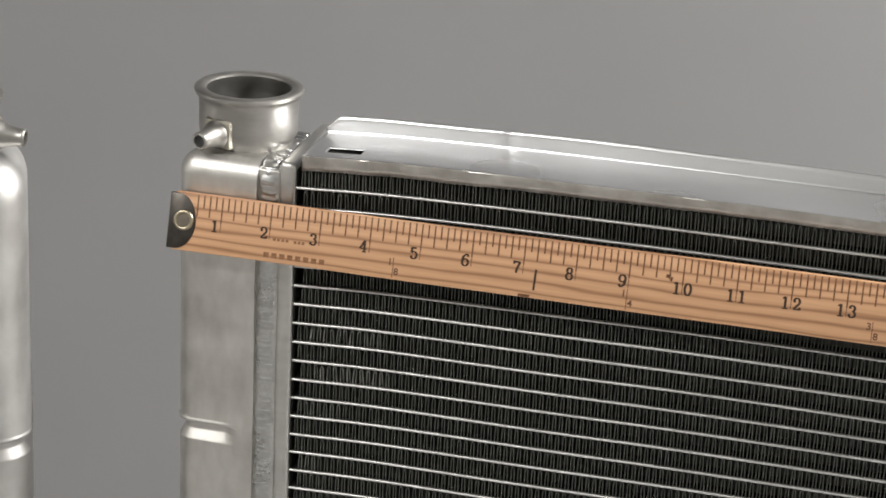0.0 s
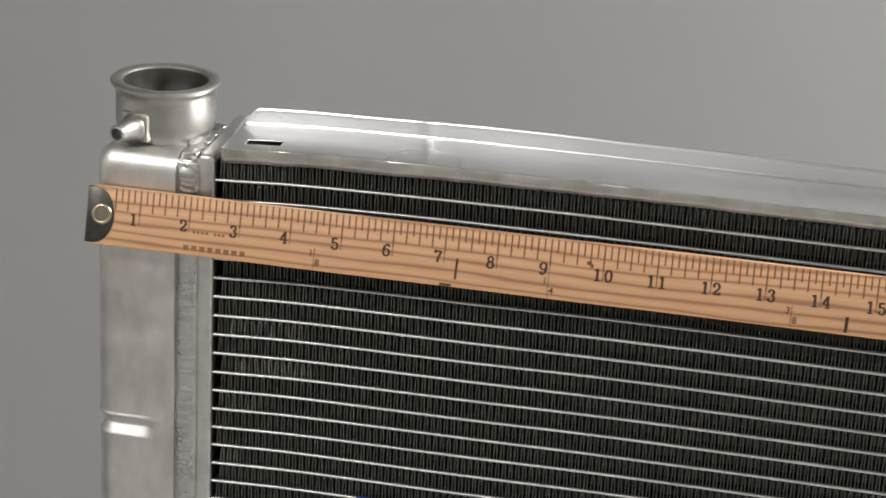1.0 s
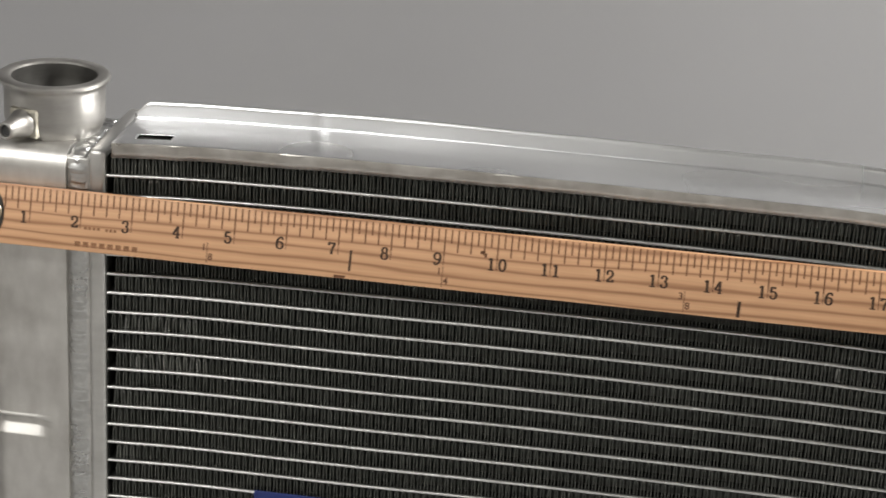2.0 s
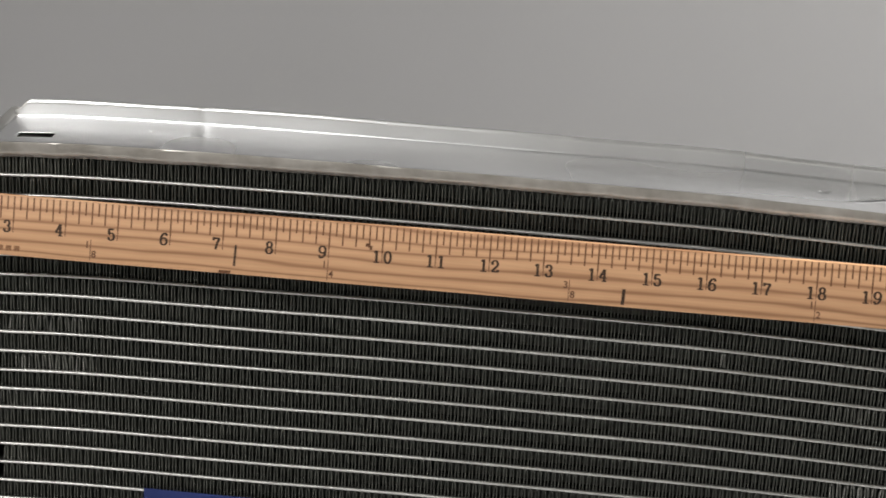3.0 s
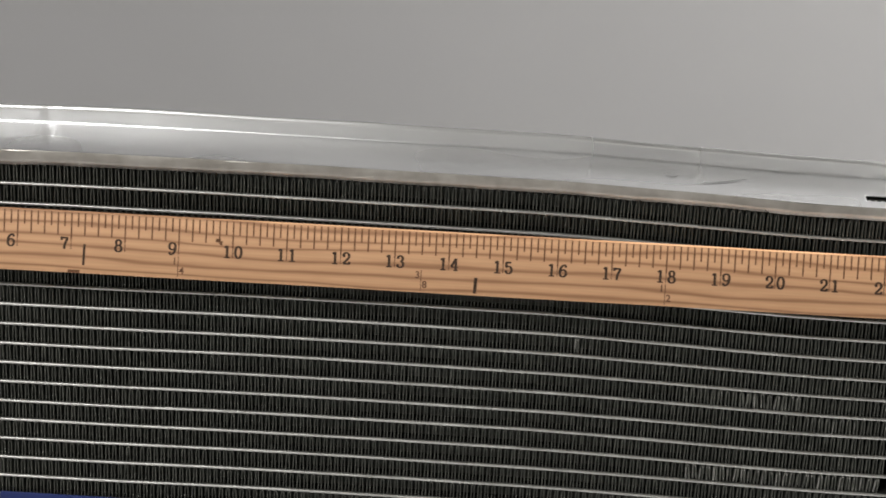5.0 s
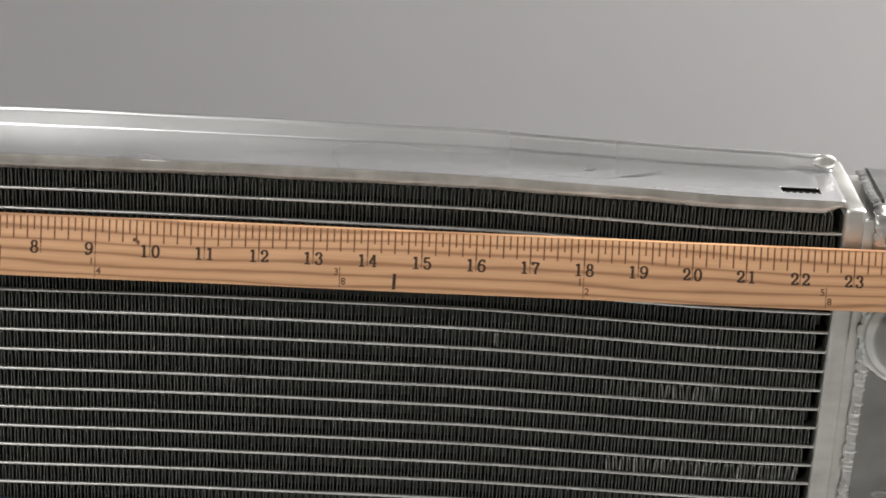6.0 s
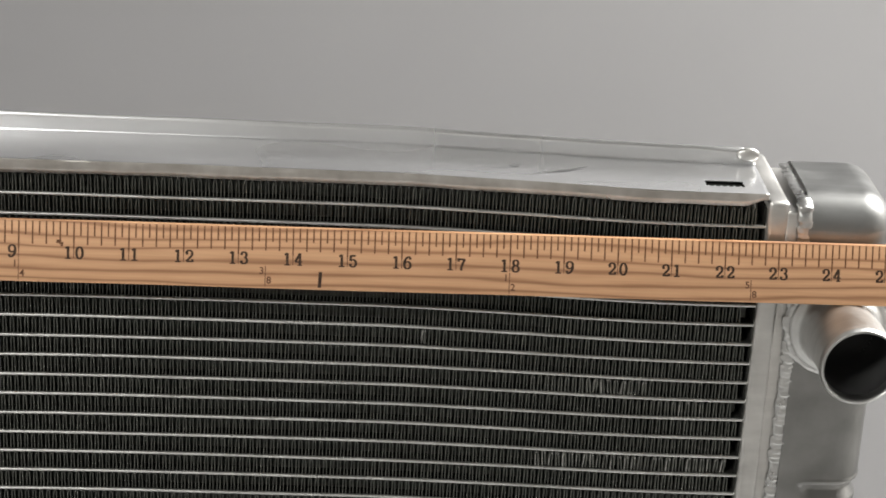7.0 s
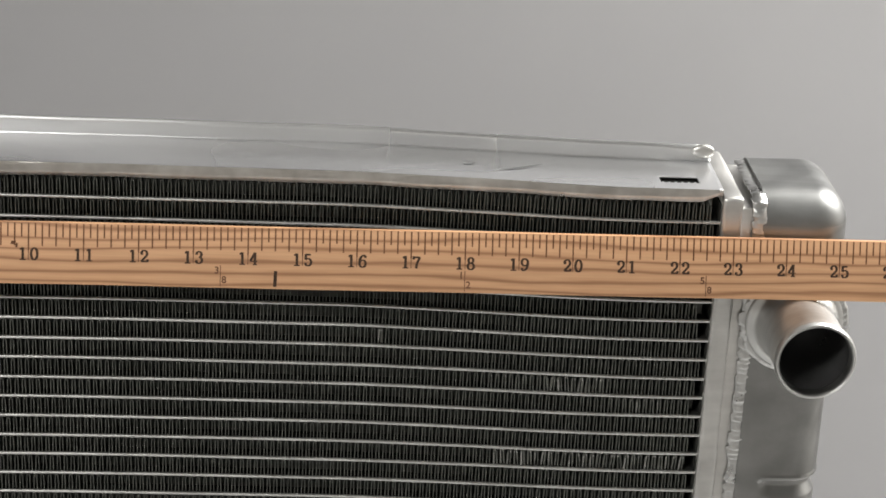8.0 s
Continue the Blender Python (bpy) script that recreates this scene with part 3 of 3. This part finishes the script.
for x, y in itertools.product((-0.80, 0.96), (-0.37, 0.15)):
    sharp(part("leg", box(x, x + 0.04, y, y + 0.04, 0.0, 0.712, 0.003), M_STEEL, bench))

# ---------------------------------------------------------------- the two radiators
radiator("bare aluminium radiator with blackened finned core standing on bench", True, 0.0245, (-0.0122, -0.0360))
MIRROR[0] = pose(-0.0622, -0.0560, 0, 0, 0, 24) @ Matrix.Translation((0.0028, 0.004, 0)) @ Matrix.Diagonal((-1, 1, 1, 1))
radiator("second bare aluminium radiator standing beside the first one", False, 0.0360, (-0.0360, -0.0120))
MIRROR[0] = Matrix.Identity(4)

# ---------------------------------------------------------------- the wooden yardstick
INCH = 0.0254
WIDE = 0.0292
u_axis = Vector((1, -0.0039, 0.0050)).normalized()
v_axis = Vector((-0.0050, 0.2992, 1.0))
v_axis = (v_axis - u_axis * v_axis.dot(u_axis)).normalized()
n_axis = u_axis.cross(v_axis)                 # out of the printed face, towards the viewer
AT = Matrix((( *(u_axis[0], v_axis[0], n_axis[0]), 0.0001), (*(u_axis[1], v_axis[1], n_axis[1]), -0.0088), (*(u_axis[2], v_axis[2], n_axis[2]), 1.1944), (0, 0, 0, 1)))
stick = new("yardstick")
stick.matrix_world = AT
tagged(stick, "wooden yardstick with printed inch scale lying across the radiator", "yardstick")


def on_stick(name, bm, material, parent, label="", smooth=False):
    return part(name, bm, material, parent, label, smooth, at=Matrix.Identity(4))


bm = box(0.0006, 36 * INCH, -WIDE, 0.0, -0.0044, 0.0, 0.0007, 3)
bmesh.ops.subdivide_edges(bm, edges=[e for e in bm.edges if e.calc_length() > 0.5], cuts=90)
for v in bm.verts:
    v.co.y += 0.00025 * wob(v.co.x, 0, 0, 12) + 0.00008 * wob(v.co.x, 3, 0, 120)
body = sharp(on_stick("body", bm, M_WOOD, stick, "", True), 40)

TH = 0.00006


def bar(bm, u0, u1, v0, v1, slope=0.0):
    """A thin printed bar on the face."""
    b = [bm.verts.new(p) for p in ((u0, v0, TH), (u1, v0, TH), (u1 + slope, v1, TH), (u0 + slope, v1, TH))]
    b2 = [bm.verts.new(p) for p in ((u0, v0, -TH), (u1, v0, -TH), (u1 + slope, v1, -TH), (u0 + slope, v1, -TH))]
    bm.faces.new(b)
    for k in range(4):
        bm.faces.new((b[k], b2[k], b2[(k + 1) % 4], b[(k + 1) % 4]))


MARKS = {}
for kind, low in (("inch", -0.0134), ("quarter", -0.0114), ("eighth", -0.0072)):
    bm = bmesh.new()
    bar(bm, -0.00034, 0.00034, low, -0.0007)
    MARKS[kind] = bpy.data.meshes.new("scale_mark")
    bm.to_mesh(MARKS[kind])
    bm.free()
for n in range(4, 288):
    mark = link("scale_mark", MARKS["inch" if n % 8 == 0 else "quarter" if n % 2 == 0 else "eighth"], M_MARK, body)
    mark.location.x = n * INCH / 8


def lettering(text, size, u, v, material, name, bold=0.0):
    """Text in the built-in font as a flat mesh, centred on u, v."""
    curve = bpy.data.curves.new(name, "FONT")
    curve.body, curve.size, curve.align_x, curve.align_y = text, size, "CENTER", "CENTER"
    curve.offset, curve.extrude, curve.resolution_u = bold, 0.00003, 3
    ob = new(name, curve)
    mesh = bpy.data.meshes.new_from_object(ob.evaluated_get(bpy.context.evaluated_depsgraph_get()))
    bpy.data.objects.remove(ob)
    mesh.materials.clear()
    mesh.transform(Matrix.Translation((u, v, 0.00006)))
    return link(name, mesh, material, body)


def arc(cx, cy, rx, ry, a0, a1, n=18):
    return [(cx + rx * math.cos(radians(a0 + (a1 - a0) * k / n)), cy + ry * math.sin(radians(a0 + (a1 - a0) * k / n))) for k in range(n + 1)]


def dot(x, y):
    return [(x, y - 0.085), (x, y + 0.085)]


SIX = [arc(0.36, 0.30, 0.27, 0.28, 0, 360, 26), arc(0.52, 0.42, 0.43, 0.55, 185, 78), dot(0.585, 0.85)]
DIGITS = {
    "0": [arc(0.36, 0.5, 0.27, 0.47, 0, 360, 28)],
    "1": [[(0.36, 0.0), (0.36, 1.0)], [(0.34, 0.96), (0.12, 0.84)], [(0.10, 0.035), (0.62, 0.035)]],
    "2": [arc(0.35, 0.70, 0.25, 0.27, 175, -35) + [(0.10, 0.08)], [(0.09, 0.06), (0.60, 0.06)], [(0.10, 0.10), (0.58, 0.10)], [(0.62, 0.03), (0.64, 0.26)], dot(0.15, 0.70)],
    "3": [arc(0.34, 0.75, 0.22, 0.22, 160, -90), arc(0.34, 0.28, 0.27, 0.25, 90, -165), dot(0.15, 0.80), dot(0.13, 0.20)],
    "4": [[(0.46, 0.98), (0.06, 0.30)], [(0.05, 0.30), (0.68, 0.30)], [(0.47, 0.0), (0.47, 1.0)], [(0.28, 0.035), (0.66, 0.035)]],
    "5": [[(0.15, 0.95), (0.58, 0.95)], [(0.16, 0.90), (0.56, 0.90)], [(0.15, 0.97), (0.13, 0.52)], arc(0.34, 0.32, 0.27, 0.29, 140, -155), dot(0.13, 0.19)],
    "6": SIX,
    "7": [[(0.08, 0.93), (0.64, 0.93)], [(0.10, 0.88), (0.62, 0.88)], [(0.09, 1.0), (0.08, 0.72)], [(0.63, 0.92), (0.44, 0.55), (0.34, 0.25), (0.33, 0.0)]],
    "8": [arc(0.36, 0.75, 0.21, 0.22, 0, 360, 24), arc(0.36, 0.27, 0.27, 0.25, 0, 360, 26)],
    "9": [[(0.72 - x, 1 - y) for x, y in line] for line in SIX],
}


def numeral(text, tall, u, v):
    """A slab-serif figure drawn with thick upright and thin level strokes, centred on u, v."""
    bm = bmesh.new()
    for i, line in enumerate(DIGITS[text]):
        edge = []
        for k, (x, y) in enumerate(line):
            a, b = line[max(0, k - 1)], line[min(len(line) - 1, k + 1)]
            t = Vector((b[0] - a[0], b[1] - a[1])).normalized()
            half = 0.050 + 0.062 * abs(t.y)
            z = TH + 0.000004 * i
            edge.append([bm.verts.new((u + tall * 0.92 * (x - 0.36 + s * t.y * half), v + tall * (y - 0.5 - s * t.x * half), z)) for s in (-1, 1)])
        for (a, b), (c, d) in zip(edge, edge[1:]):
            bm.faces.new((a, b, d, c))
    return on_stick("numeral", bm, M_INK, body)


for inch in range(1, 36):
    u = inch * INCH
    if inch < 10:
        numeral(str(inch), 0.0058, u - 0.0030, -0.0151)
    else:
        a, b = str(inch)
        numeral(a, 0.0058, u - 0.0026, -0.0151)
        numeral(b, 0.0058, u + 0.0027, -0.0151)
    bm = bmesh.new()
    bar(bm, u - 0.00018, u + 0.00018, -0.0179, -0.0134)
    on_stick("inch_line", bm, M_FAINT, body)
for inch, a, b in ((4.5, "1", "8"), (9, "1", "4"), (13.5, "3", "8"), (18, "1", "2"), (22.5, "5", "8"), (27, "3", "4"), (31.5, "7", "8")):
    u = inch * INCH
    lettering(a, 0.0046, u - 0.0017, -0.0210, M_FAINT, "numeral", 0.0001)
    lettering(b, 0.0046, u + 0.0017, -0.0254, M_FAINT, "numeral", 0.0001)
    bm = bmesh.new()
    bar(bm, u - 0.00018, u + 0.00018, -0.0283, -0.0185)
    on_stick("fraction_line", bm, M_FAINT, body)
for u, v0, v1, w in ((7.24, -0.0252, -0.0152, 0.00055), (14.50, -0.0281, -0.0207, 0.00078)):
    bm = bmesh.new()
    bar(bm, u * INCH - w, u * INCH + w, v0, v1, 0.0003)
    on_stick("pen_mark", bm, M_INK, body, "black pen mark")
for u, v, a, b in ((9.72, -0.0100, 0.0011, 0.0008), (9.78, -0.0112, 0.0005, 0.0010), (7.06, -WIDE + 0.0009, 0.0028, 0.0007)):
    bm = bmesh.new()
    bar(bm, u * INCH - a, u * INCH + a, v - b, v + b, 0.0003)
    on_stick("wood_flaw", bm, M_MARK, body, "small dark flaw in the wood")
# unreadable maker's line and mark, as plain bars
for u0, u1, n, v, h, mat in ((1.92, 3.20, 8, -0.0256, 0.0026, M_PALE), (2.08, 2.42, 4, -0.0176, 0.0013, M_PALE), (2.50, 2.74, 3, -0.0178, 0.0013, M_PALE)):
    bm = bmesh.new()
    step = (u1 - u0) * INCH / n
    for k in range(n):
        a = u0 * INCH + k * step
        bar(bm, a, a + step * 0.66, v - h / 2, v + h / 2)
    on_stick("print_bar", bm, mat, body, "faded brown printed bars")

# dark metal tip with its brass eyelet
outline = [(-0.0016, -0.0008), (0.0022, -0.0008)] + [(0.0022 + 0.0102 * math.sin(a), -WIDE / 2 + (WIDE / 2 - 0.0008) * math.cos(a)) for a in [math.pi * k / 24 for k in range(1, 24)]] + [(0.0022, -WIDE + 0.0008), (-0.0016, -WIDE + 0.0008)]
bm = bmesh.new()
f = bm.faces.new([bm.verts.new((u, v, 0.0007)) for u, v in outline][::-1])
ext = bmesh.ops.extrude_face_region(bm, geom=[f])
for v in [g for g in ext["geom"] if isinstance(g, bmesh.types.BMVert)]:
    v.co.z = -0.0050
bmesh.ops.recalc_face_normals(bm, faces=bm.faces)
bmesh.ops.bevel(bm, geom=[e for e in bm.edges if all(v.co.z > 0 for v in e.verts)], offset=0.0004, segments=2, affect="EDGES", profile=0.5)
tip = sharp(on_stick("metal_tip", bm, M_TIP, stick, "dark worn metal end cap", True), 40)
m = Matrix.Translation((0.0062, -0.0140, 0.0006))
eye = on_stick("eyelet", lathe([(0.0052, -0.0002), (0.0052, 0.0004), (0.0047, 0.0009), (0.0041, 0.0011), (0.0035, 0.0008), (0.0032, 0.0001)], m, 36), M_BRASS, tip, "worn brass eyelet", True)
on_stick("eyelet_hole", lathe([(0.0033, 0.00025), (0.0002, 0.00025)], m, 28), M_HOLE, eye, "grey brown hole of the eyelet", True)
